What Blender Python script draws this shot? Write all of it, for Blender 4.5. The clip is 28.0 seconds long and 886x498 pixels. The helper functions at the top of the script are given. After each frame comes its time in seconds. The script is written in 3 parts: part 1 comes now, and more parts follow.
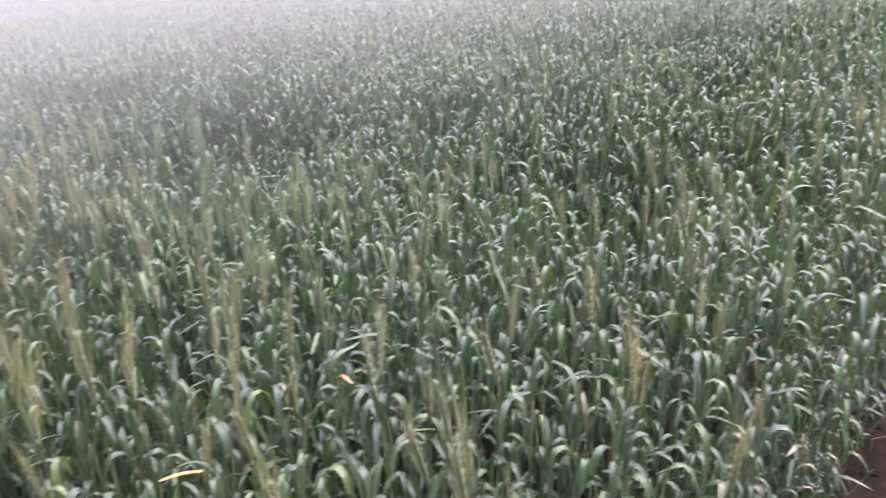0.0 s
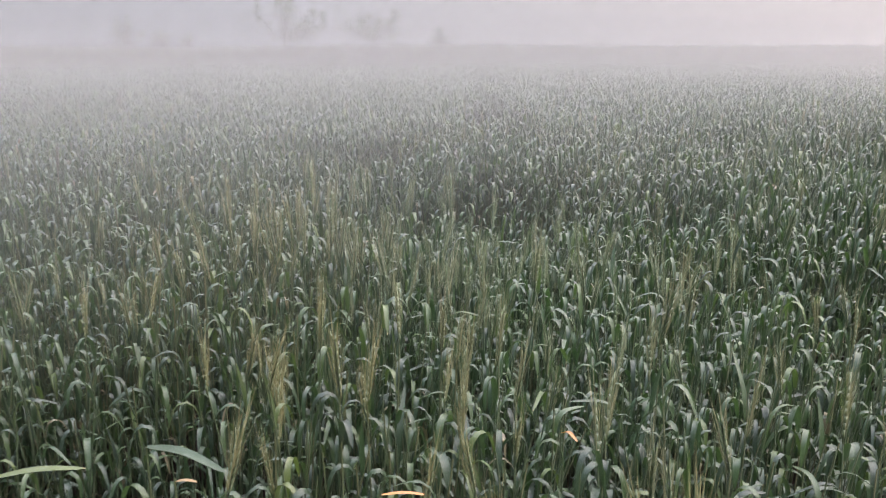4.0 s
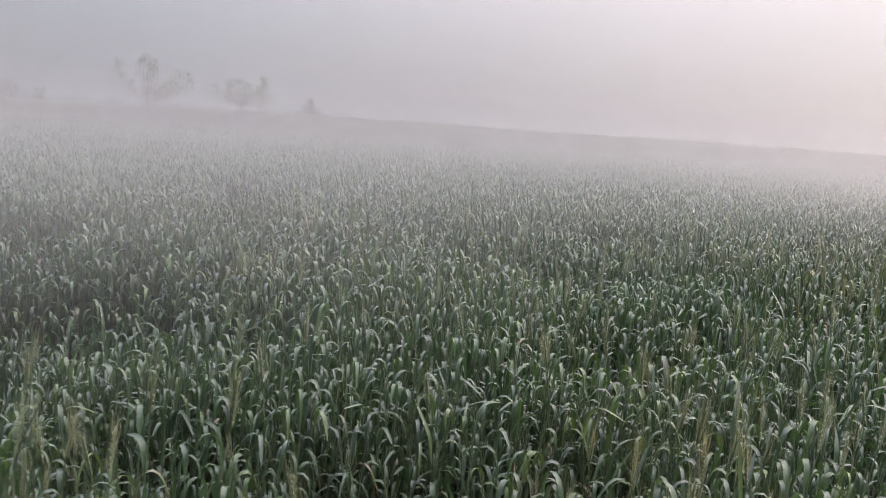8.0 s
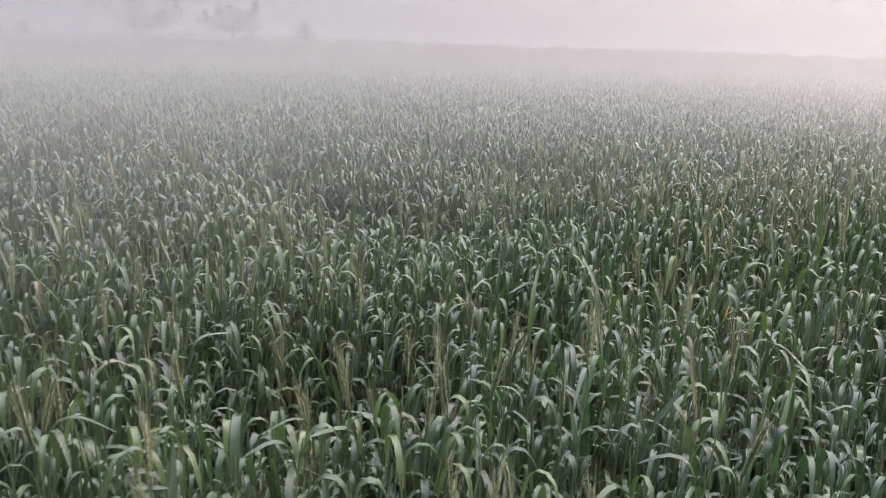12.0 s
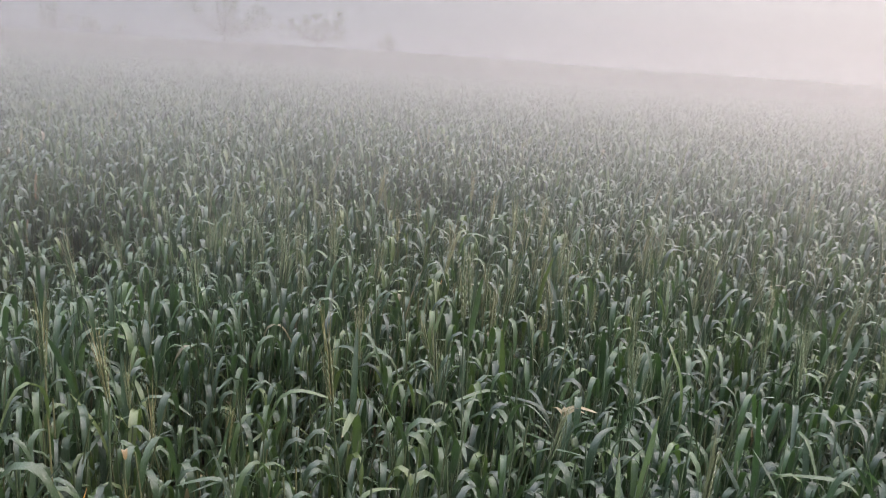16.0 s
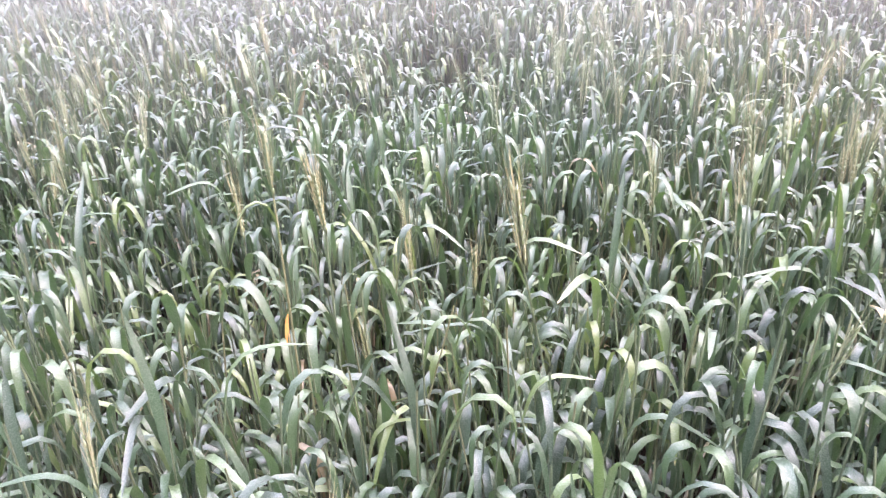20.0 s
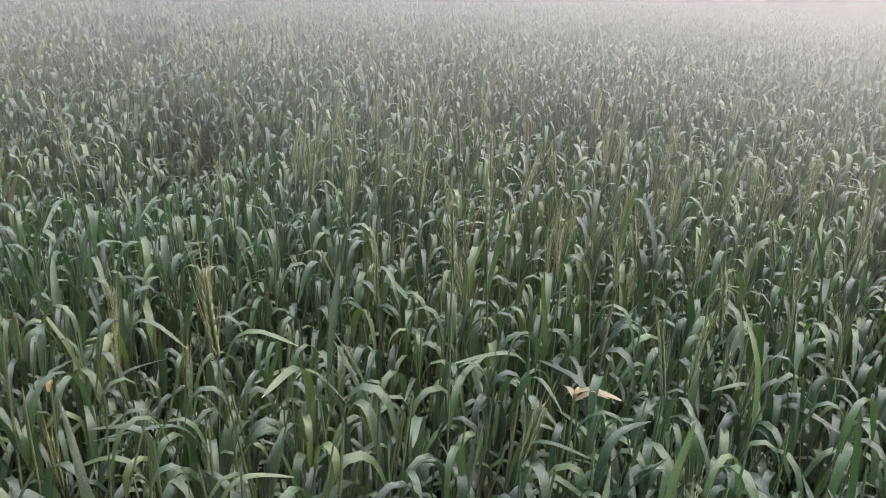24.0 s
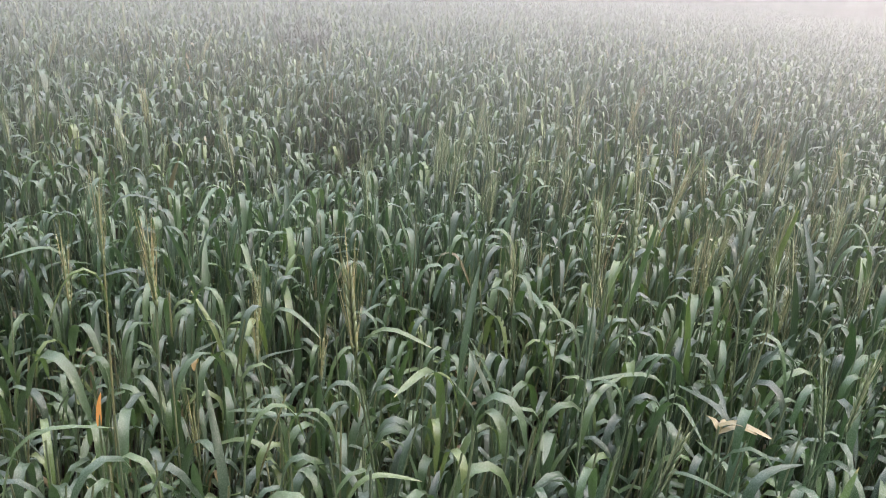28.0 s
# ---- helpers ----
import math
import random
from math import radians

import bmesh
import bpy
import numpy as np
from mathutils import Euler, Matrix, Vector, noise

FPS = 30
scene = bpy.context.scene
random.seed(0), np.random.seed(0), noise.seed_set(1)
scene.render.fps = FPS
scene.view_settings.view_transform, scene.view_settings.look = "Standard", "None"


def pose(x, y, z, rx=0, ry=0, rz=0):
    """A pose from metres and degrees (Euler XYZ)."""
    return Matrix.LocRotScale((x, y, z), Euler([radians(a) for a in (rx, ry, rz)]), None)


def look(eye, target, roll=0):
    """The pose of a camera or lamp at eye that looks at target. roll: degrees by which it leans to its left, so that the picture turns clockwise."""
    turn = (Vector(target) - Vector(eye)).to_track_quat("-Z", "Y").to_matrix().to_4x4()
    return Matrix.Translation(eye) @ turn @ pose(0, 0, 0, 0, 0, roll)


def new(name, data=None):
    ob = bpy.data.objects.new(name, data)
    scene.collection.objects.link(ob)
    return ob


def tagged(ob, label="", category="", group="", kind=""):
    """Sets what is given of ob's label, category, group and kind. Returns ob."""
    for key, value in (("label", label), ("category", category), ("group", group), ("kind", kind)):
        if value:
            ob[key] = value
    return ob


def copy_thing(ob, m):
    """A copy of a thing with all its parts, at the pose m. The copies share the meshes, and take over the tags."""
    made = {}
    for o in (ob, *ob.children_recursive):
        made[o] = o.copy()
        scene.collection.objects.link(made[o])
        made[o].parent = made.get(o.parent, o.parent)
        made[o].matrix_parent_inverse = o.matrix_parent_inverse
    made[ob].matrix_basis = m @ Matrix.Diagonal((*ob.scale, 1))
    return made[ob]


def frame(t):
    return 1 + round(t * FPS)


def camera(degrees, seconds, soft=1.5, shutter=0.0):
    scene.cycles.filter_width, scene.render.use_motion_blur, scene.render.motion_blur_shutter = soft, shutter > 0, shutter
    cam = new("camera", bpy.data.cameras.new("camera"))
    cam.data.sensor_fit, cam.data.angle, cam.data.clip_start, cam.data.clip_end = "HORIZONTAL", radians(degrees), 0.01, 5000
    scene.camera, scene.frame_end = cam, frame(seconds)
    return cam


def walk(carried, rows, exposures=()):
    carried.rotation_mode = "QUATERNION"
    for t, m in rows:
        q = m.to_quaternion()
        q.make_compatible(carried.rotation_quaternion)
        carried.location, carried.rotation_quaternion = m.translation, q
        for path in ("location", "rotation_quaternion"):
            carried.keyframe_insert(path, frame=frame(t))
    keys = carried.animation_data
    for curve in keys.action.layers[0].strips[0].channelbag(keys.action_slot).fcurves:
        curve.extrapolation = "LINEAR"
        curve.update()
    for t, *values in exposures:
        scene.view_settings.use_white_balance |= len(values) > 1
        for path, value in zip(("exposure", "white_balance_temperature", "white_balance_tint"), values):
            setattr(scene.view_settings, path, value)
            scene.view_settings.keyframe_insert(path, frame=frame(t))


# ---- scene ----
cam = camera(57.5, 28.0, soft=1.0, shutter=0.22)
PATH = [
    (0, (0.626, 0.714, 1.414), (0.484, 2.578, 0.703), -4.0),
    (0.5, (0.525, 0.666, 1.4), (0.041, 2.464, 0.669), -4.5),
    (1, (0.516, 0.622, 1.393), (-0.214, 2.338, 0.671), -3.9),
    (1.5, (0.543, 0.611, 1.396), (-0.24, 2.308, 0.685), -3.3),
    (2, (0.566, 0.606, 1.391), (-0.219, 2.315, 0.711), -3.3),
    (2.5, (0.555, 0.58, 1.386), (-0.236, 2.296, 0.732), -2.6),
    (4.5, (0.602, 0.745, 1.348), (0.085, 2.627, 0.913), 0.2),
    (5, (0.684, 0.837, 1.336), (0.338, 2.768, 0.947), -1.0),
    (5.5, (0.853, 0.949, 1.393), (0.518, 2.901, 1.112), -1.0),
    (6, (0.986, 1.057, 1.41), (0.607, 3.003, 1.147), 1.2),
    (6.5, (1.149, 1.229, 1.441), (0.784, 3.178, 1.181), 3.2),
    (7, (1.334, 1.372, 1.428), (1.002, 3.328, 1.172), 2.8),
    (7.5, (1.452, 1.518, 1.438), (1.045, 3.454, 1.144), 3.1),
    (8, (1.587, 1.715, 1.426), (1.176, 3.649, 1.125), 3.8),
    (8.5, (1.725, 1.88, 1.409), (1.21, 3.776, 1.034), 2.9),
    (9, (1.857, 2.036, 1.401), (1.238, 3.86, 0.865), 2.5),
    (9.5, (1.941, 2.236, 1.378), (1.384, 4.08, 0.837), 3.8),
    (10, (1.983, 2.38, 1.367), (1.471, 4.239, 0.837), 3.8),
    (10.5, (2.102, 2.567, 1.364), (1.504, 4.403, 0.842), 1.6),
    (11, (2.196, 2.7, 1.382), (1.567, 4.529, 0.874), 0.8),
    (11.5, (2.284, 2.898, 1.367), (1.765, 4.767, 0.881), 1.5),
    (12, (2.342, 3.039, 1.375), (1.881, 4.924, 0.889), 1.6),
    (12.5, (2.483, 3.221, 1.351), (2.043, 5.116, 0.887), 1.1),
    (13, (2.662, 3.439, 1.373), (2.182, 5.328, 0.927), 2.6),
    (13.5, (2.84, 3.708, 1.344), (2.376, 5.604, 0.909), 4.9),
    (15.5, (3.368, 4.322, 1.379), (2.826, 6.197, 0.942), 4.0),
    (16, (3.416, 4.414, 1.357), (2.716, 6.231, 0.9), 3.9),
    (16.5, (3.497, 4.518, 1.327), (2.702, 6.263, 0.758), 3.9),
    (17, (3.538, 4.64, 1.273), (2.797, 6.375, 0.61), 3.9),
    (17.5, (3.561, 4.762, 1.267), (2.86, 6.472, 0.504), 4.2),
    (18, (3.592, 4.86, 1.266), (2.778, 6.459, 0.383), 1.5),
    (18.5, (3.618, 4.918, 1.279), (2.613, 6.387, 0.367), -0.3),
    (19, (3.593, 4.902, 1.293), (2.536, 6.337, 0.386), -1.3),
    (19.5, (3.548, 4.842, 1.301), (2.24, 6.071, 0.418), -3.4),
    (20, (3.517, 4.797, 1.295), (2.068, 5.867, 0.425), -2.8),
    (20.5, (3.507, 4.785, 1.293), (2.013, 5.797, 0.431), -1.0),
    (22.5, (3.514, 4.818, 1.273), (2.179, 6.081, 0.485), 2.1),
    (23, (3.559, 4.853, 1.286), (2.373, 6.298, 0.574), 2.1),
    (23.5, (3.57, 4.871, 1.281), (2.451, 6.398, 0.636), 2.9),
    (24, (3.562, 4.872, 1.274), (2.444, 6.4, 0.629), 3.1),
    (24.5, (3.55, 4.858, 1.275), (2.372, 6.347, 0.647), 3.7),
    (25, (3.542, 4.85, 1.28), (2.269, 6.272, 0.68), 3.8),
    (25.5, (3.538, 4.842, 1.287), (2.222, 6.238, 0.722), 4.6),
    (26, (3.537, 4.849, 1.282), (2.183, 6.21, 0.722), 4.6),
    (26.5, (3.547, 4.857, 1.273), (2.202, 6.218, 0.69), 4.2),
    (27, (3.538, 4.853, 1.273), (2.2, 6.214, 0.675), 4.3),
    (27.5, (3.531, 4.85, 1.275), (2.178, 6.196, 0.677), 4.2),
    (28, (3.534, 4.877, 1.267), (2.177, 6.195, 0.617), 4.1),
]
EXPOSURES = [(0, 1.0, 6320, 15), (1, 1.05, 6400, 16), (2, 0.62, 6450, 14), (4.5, 0.27, 6500, 9), (6, -0.08, 6480, 10), (8, 0.06, 6480, 10), (9, 0.54, 6500, 11), (10, 0.32, 6500, 11), (11, 0.38, 6520, 11), (13, 0.18, 6500, 8), (16, 0.14, 6490, 8), (16.5, 0.45, 6490, 8), (17.4, 1.22, 6390, 17), (18, 1.87, 6330, 28), (19, 1.92, 6270, 30), (20.5, 1.92, 6250, 26), (22.5, 1.46, 6400, 16), (23.4, 0.68, 6580, 9), (25, 0.29, 6570, 5), (26, 0.25, 6560, 4), (28, 0.66, 6570, 6)]
walk(cam, [(t, look(eye, target, roll)) for t, eye, target, roll in PATH], EXPOSURES)

# ---- light: a hazy sky and a soft low sun ----
SUN_YAW, SUN_UP = -58.0, 24.0
world = bpy.data.worlds.new("morning_sky")
scene.world = world
world.use_nodes = True
wn, wl = world.node_tree.nodes, world.node_tree.links
sky = wn.new("ShaderNodeTexSky")
sky.sky_type, sky.sun_disc = "NISHITA", False
sky.sun_elevation, sky.sun_rotation = radians(SUN_UP), radians(-SUN_YAW)
sky.air_density, sky.dust_density, sky.ozone_density = 1.0, 4.0, 1.0
# fog-filled sky: bright towards the sun and overhead, grey-blue away from it
sy, su = radians(SUN_YAW), radians(SUN_UP)
SUN_DIR = (-math.sin(sy) * math.cos(su), math.cos(sy) * math.cos(su), math.sin(su))
way = wn.new("ShaderNodeTexCoord").outputs["Generated"]
near_sun = wn.new("ShaderNodeVectorMath")
near_sun.operation = "DOT_PRODUCT"
near_sun.inputs[1].default_value = SUN_DIR
wl.new(way, near_sun.inputs[0])
turned = wn.new("ShaderNodeMath")
turned.operation = "MULTIPLY_ADD"
turned.inputs[1].default_value = turned.inputs[2].default_value = 0.5
wl.new(near_sun.outputs["Value"], turned.inputs[0])
glow = wn.new("ShaderNodeValToRGB")
GLOW = [(0.0, (0.03, 0.034, 0.042)), (0.25, (0.10, 0.108, 0.13)), (0.37, (0.235, 0.255, 0.30)), (0.5, (0.30, 0.322, 0.378)), (0.775, (0.58, 0.53, 0.555)), (1.0, (0.66, 0.59, 0.605))]
while len(glow.color_ramp.elements) < len(GLOW):
    glow.color_ramp.elements.new(0.5)
for e, (at, c) in zip(glow.color_ramp.elements, GLOW):
    e.position, e.color = at, (*c, 1)
wl.new(turned.outputs[0], glow.inputs[0])
height = wn.new("ShaderNodeSeparateXYZ")
wl.new(way, height.inputs[0])
over = wn.new("ShaderNodeMapRange")
over.interpolation_type = "SMOOTHSTEP"
over.inputs[1].default_value, over.inputs[2].default_value = -0.03, 1.0
over.inputs[3].default_value, over.inputs[4].default_value = 8.0, 82.0
wl.new(height.outputs[2], over.inputs[0])
bright = wn.new("ShaderNodeVectorMath")
bright.operation = "SCALE"
wl.new(glow.outputs[0], bright.inputs[0])
wl.new(over.outputs[0], bright.inputs["Scale"])
haze = wn.new("ShaderNodeMix")
haze.data_type = "RGBA"
haze.inputs[0].default_value = 0.8
wl.new(sky.outputs[0], haze.inputs[6])
wl.new(bright.outputs[0], haze.inputs[7])
back = wn["Background"]
back.inputs[1].default_value = 0.12
wl.new(haze.outputs[2], back.inputs[0])
sun = new("sun", bpy.data.lights.new("sun", "SUN"))
sun.data.energy, sun.data.angle, sun.data.color = 0.85, radians(20), (1.0, 0.90, 0.82)
sun.matrix_world = look((0, 0, 20), (-SUN_DIR[0], -SUN_DIR[1], 20 - SUN_DIR[2]))

# ---- plan: the foot path runs along ALONG from START, the field lies on the side of INTO ----
START, ALONG, INTO = np.array([0.50, 0.60]), np.array([0.577, 0.8167]), np.array([-0.8167, 0.577])
LONG, EDGE, STEM = 5.2, 0.36, 0.70
# lower, lodged places in the crop: x, y, radius, depth
DIPS = [
    (-0.78, 4.58, 0.62, 0.48), (-1.97, 5.8, 0.5, 0.35), (1.05, 3.37, 0.3, 0.46), (0.43, 3.42, 0.2, 0.34), (-0.48, 1.66, 0.26, 0.46), (-0.14, 1.47, 0.15, 0.32), (0.21, 4.4, 0.2, 0.3),
    (1.66, 4.7, 0.27, 0.36), (1.5, 3.66, 0.18, 0.28), (2.1, 5.2, 0.2, 0.26), (2.5, 5.38, 0.18, 0.22), (1.34, 6.4, 0.3, 0.34), (0.9, 6.84, 0.3, 0.3), (1.75, 8.1, 0.5, 0.32), (2.45, 5.72, 0.2, 0.2),
]
# patches with many ears: x, y, radius, share
EAR_PATCHES = [
    (-0.3, 2.3, 0.5, 0.22), (-0.2, 2.65, 0.45, 0.18), (-0.4, 3.1, 0.5, 0.16), (0.28, 3.24, 0.35, 0.18), (-0.08, 1.71, 0.22, 0.2), (0.2, 2.13, 0.35, 0.16), (0.56, 1.76, 0.3, 0.18),
    (1.08, 2.44, 0.3, 0.12), (1.49, 4.88, 0.35, 0.2), (1.18, 4.27, 0.3, 0.1), (1.86, 3.88, 0.3, 0.14), (1.8, 3.2, 0.3, 0.18), (2.29, 4.58, 0.3, 0.06), (1.85, 6.7, 0.3, 0.7),
    (2.73, 6.16, 0.3, 0.07), (2.95, 6.27, 0.4, 0.1), (3.35, 6.67, 0.35, 0.16),
]


def wave(x, y, scale, seed):
    """A smooth noise of about -1 to 1 over the field."""
    r = np.random.RandomState(seed)
    out = 0
    for k in range(7):
        a, f, p = r.uniform(0, 6.283), r.uniform(0.6, 1.6) / scale, r.uniform(0, 6.283)
        out = out + np.sin((x * math.cos(a) + y * math.sin(a)) * f * 6.283 + p)
    return out / 3.2


def hollow(x, y):
    """0 in the full crop to 1 in the middle of a lodged place."""
    m = 0 * x
    for dx, dy, r, deep in DIPS:
        m = np.maximum(m, deep / 0.5 * np.exp(-(((x - dx) ** 2 + (y - dy) ** 2) / (1.25 * r * r)) ** 2))
    return m


def crop_height(x, y):
    v = (x - START[0]) * INTO[0] + (y - START[1]) * INTO[1]
    h = 1 + 0.05 * wave(x, y, 2.6, 3) + 0.05 * wave(x, y, 0.7, 4)
    h = h * (0.86 + 0.14 * np.clip((v - EDGE) / 0.5, 0, 1))
    h = h * (1 - 0.72 * hollow(x, y))
    return h * STEM


# ---- materials ----
def material(name):
    m = bpy.data.materials.new(name)
    m.use_nodes = True
    return m, m.node_tree.nodes, m.node_tree.links, m.node_tree.nodes["Principled BSDF"]


def ramp(nodes, stops):
    r = nodes.new("ShaderNodeValToRGB")
    el = r.color_ramp.elements
    while len(el) < len(stops):
        el.new(0.5)
    for e, (at, c) in zip(el, stops):
        e.position, e.color = at, (*c, 1)
    return r


def mixed(nodes, links, fac, a, b, how="MIX"):
    m = nodes.new("ShaderNodeMix")
    m.data_type, m.blend_type = "RGBA", how
    for slot, v in ((0, fac), (6, a), (7, b)):
        if isinstance(v, (int, float)):
            m.inputs[slot].default_value = v
        elif isinstance(v, tuple):
            m.inputs[slot].default_value = (*v, 1)
        else:
            links.new(v, m.inputs[slot])
    return m.outputs[2]


def blade(name, stops, single, tip=(0.30, 0.26, 0.13), through_light=0.24, tint=(1.3, 1.6, 0.7)):
    """A leaf: colour from leaf to leaf, dry tip, fine veins and a film of dew."""
    m, n, l, p = material(name)
    if single:
        pick = n.new("ShaderNodeObjectInfo").outputs["Random"]
    else:
        pick = n.new("ShaderNodeNewGeometry").outputs["Random Per Island"]
    cr = ramp(n, stops)
    l.new(pick, cr.inputs[0])
    pos = n.new("ShaderNodeNewGeometry").outputs["Position"]
    patch = n.new("ShaderNodeTexNoise")
    patch.inputs["Scale"].default_value, patch.inputs["Detail"].default_value = 0.9, 2
    l.new(pos, patch.inputs["Vector"])
    pr = ramp(n, [(0.34, (0.86, 1.0, 0.97)), (0.5, (1.0, 1.0, 1.0)), (0.66, (1.22, 1.06, 0.88))])
    l.new(patch.outputs[0], pr.inputs[0])
    col = mixed(n, l, 1.0, cr.outputs[0], pr.outputs[0], "MULTIPLY")
    uv = n.new("ShaderNodeUVMap")
    sep = n.new("ShaderNodeSeparateXYZ")
    l.new(uv.outputs[0], sep.inputs[0])
    # the tip dries out on some leaves
    add = n.new("ShaderNodeMath")
    add.operation = "MULTIPLY_ADD"
    l.new(pick, add.inputs[0])
    add.inputs[1].default_value = 0.1
    l.new(sep.outputs[1], add.inputs[2])
    tr = ramp(n, [(0.98, (0, 0, 0)), (1.0, (1, 1, 1))])
    half = n.new("ShaderNodeMath")
    half.operation = "MULTIPLY"
    half.inputs[1].default_value = 0.93
    l.new(add.outputs[0], half.inputs[0])
    l.new(half.outputs[0], tr.inputs[0])
    col = mixed(n, l, tr.outputs[0], col, tip)
    # dew
    drops = n.new("ShaderNodeTexNoise")
    drops.inputs["Scale"].default_value, drops.inputs["Detail"].default_value = 650, 2
    l.new(pos, drops.inputs["Vector"])
    dr = ramp(n, [(0.42, (0.02, 0.02, 0.02)), (0.72, (0.13, 0.13, 0.13))])
    l.new(drops.outputs[0], dr.inputs[0])
    col = mixed(n, l, dr.outputs[0], col, (0.50, 0.54, 0.52))
    vein = n.new("ShaderNodeTexWave")
    vein.inputs["Scale"].default_value, vein.inputs["Distortion"].default_value = 4, 0.3
    l.new(uv.outputs[0], vein.inputs["Vector"])
    bump = n.new("ShaderNodeBump")
    bump.inputs["Strength"].default_value, bump.inputs["Distance"].default_value = 0.25, 0.001
    l.new(vein.outputs[1], bump.inputs["Height"])
    l.new(bump.outputs[0], p.inputs["Normal"])
    l.new(col, p.inputs["Base Color"])
    p.inputs["Roughness"].default_value = 0.45
    p.inputs["Specular IOR Level"].default_value = 0.32
    p.inputs["Coat Weight"].default_value, p.inputs["Coat Roughness"].default_value = 0.9, 0.24
    p.inputs["Sheen Weight"].default_value = 0.03
    thin = n.new("ShaderNodeBsdfTranslucent")
    warm = mixed(n, l, 1.0, col, tint, "MULTIPLY")
    l.new(warm, thin.inputs[0])
    mix = n.new("ShaderNodeMixShader")
    mix.inputs[0].default_value = through_light
    l.new(p.outputs[0], mix.inputs[1])
    l.new(thin.outputs[0], mix.inputs[2])
    l.new(mix.outputs[0], n["Material Output"].inputs[0])
    return m


GREENS = [(0.0, (0.0070, 0.024, 0.0105)), (0.3, (0.015, 0.042, 0.017)), (0.62, (0.026, 0.061, 0.0215)), (0.88, (0.044, 0.084, 0.025)), (1.0, (0.078, 0.118, 0.030))]
DRYS = [(0.0, (0.102, 0.085, 0.043)), (0.5, (0.162, 0.136, 0.072)), (1.0, (0.093, 0.106, 0.047))]
STEMS = [(0.0, (0.045, 0.075, 0.034)), (0.6, (0.064, 0.094, 0.041)), (1.0, (0.112, 0.120, 0.056))]
EARS = [(0.0, (0.058, 0.095, 0.036)), (0.6, (0.085, 0.120, 0.048)), (1.0, (0.125, 0.145, 0.060))]
AWNS = [(0.0, (0.19, 0.21, 0.115)), (0.5, (0.24, 0.245, 0.14)), (1.0, (0.27, 0.26, 0.15))]
leaf_mat, leaf_one = blade("wheat_leaf_mass", GREENS, False), blade("wheat_leaf", GREENS, True)
dry_mat, dry_one = blade("withered_leaf_mass", DRYS, False, (0.3, 0.2, 0.1), 0.2, (1.0, 1.0, 0.8)), blade("withered_leaf", DRYS, True, (0.3, 0.2, 0.1), 0.2, (1.0, 1.0, 0.8))
stem_mat, stem_one = blade("wheat_stem_mass", STEMS, False, STEMS[1][1], 0.1), blade("wheat_stem", STEMS, True, STEMS[1][1], 0.1)
ear_mat, ear_one = blade("wheat_ear_mass", EARS, False, EARS[2][1], 0.15), blade("wheat_ear", EARS, True, EARS[2][1], 0.15)
awn_mat, awn_one = blade("awn_mass", AWNS, False, AWNS[2][1], 0.3, (1.0, 1.06, 0.9)), blade("awn", AWNS, True, AWNS[2][1], 0.3, (1.0, 1.06, 0.9))
straw_one = blade("straw_leaf", [(0.0, (0.22, 0.165, 0.080)), (1.0, (0.25, 0.185, 0.095))], True, (0.5, 0.3, 0.12))
orange_one = blade("orange_leaf", [(0.0, (0.42, 0.17, 0.05)), (1.0, (0.48, 0.23, 0.07))], True, (0.5, 0.3, 0.12))


def soil_material(name, a, b, scale):
    m, n, l, p = material(name)
    pos = n.new("ShaderNodeNewGeometry").outputs["Position"]
    big, small = n.new("ShaderNodeTexNoise"), n.new("ShaderNodeTexNoise")
    for t, s in ((big, scale), (small, scale * 14)):
        t.inputs["Scale"].default_value, t.inputs["Detail"].default_value = s, 6
        l.new(pos, t.inputs["Vector"])
    r1 = ramp(n, [(0.3, a), (0.7, b)])
    l.new(big.outputs[0], r1.inputs[0])
    r2 = ramp(n, [(0.3, (0.6, 0.6, 0.6)), (0.7, (1.3, 1.3, 1.3))])
    l.new(small.outputs[0], r2.inputs[0])
    l.new(mixed(n, l, 1.0, r1.outputs[0], r2.outputs[0], "MULTIPLY"), p.inputs["Base Color"])
    bump = n.new("ShaderNodeBump")
    bump.inputs["Strength"].default_value, bump.inputs["Distance"].default_value = 0.8, 0.02
    l.new(small.outputs[0], bump.inputs["Height"])
    l.new(bump.outputs[0], p.inputs["Normal"])
    p.inputs["Roughness"].default_value, p.inputs["Specular IOR Level"].default_value = 0.95, 0.12
    return m


soil_mat = soil_material("damp_soil", (0.009, 0.006, 0.0042), (0.020, 0.0135, 0.0092), 2.0)
bank_mat = soil_material("grassy_bank", (0.018, 0.027, 0.013), (0.034, 0.042, 0.02), 0.6)


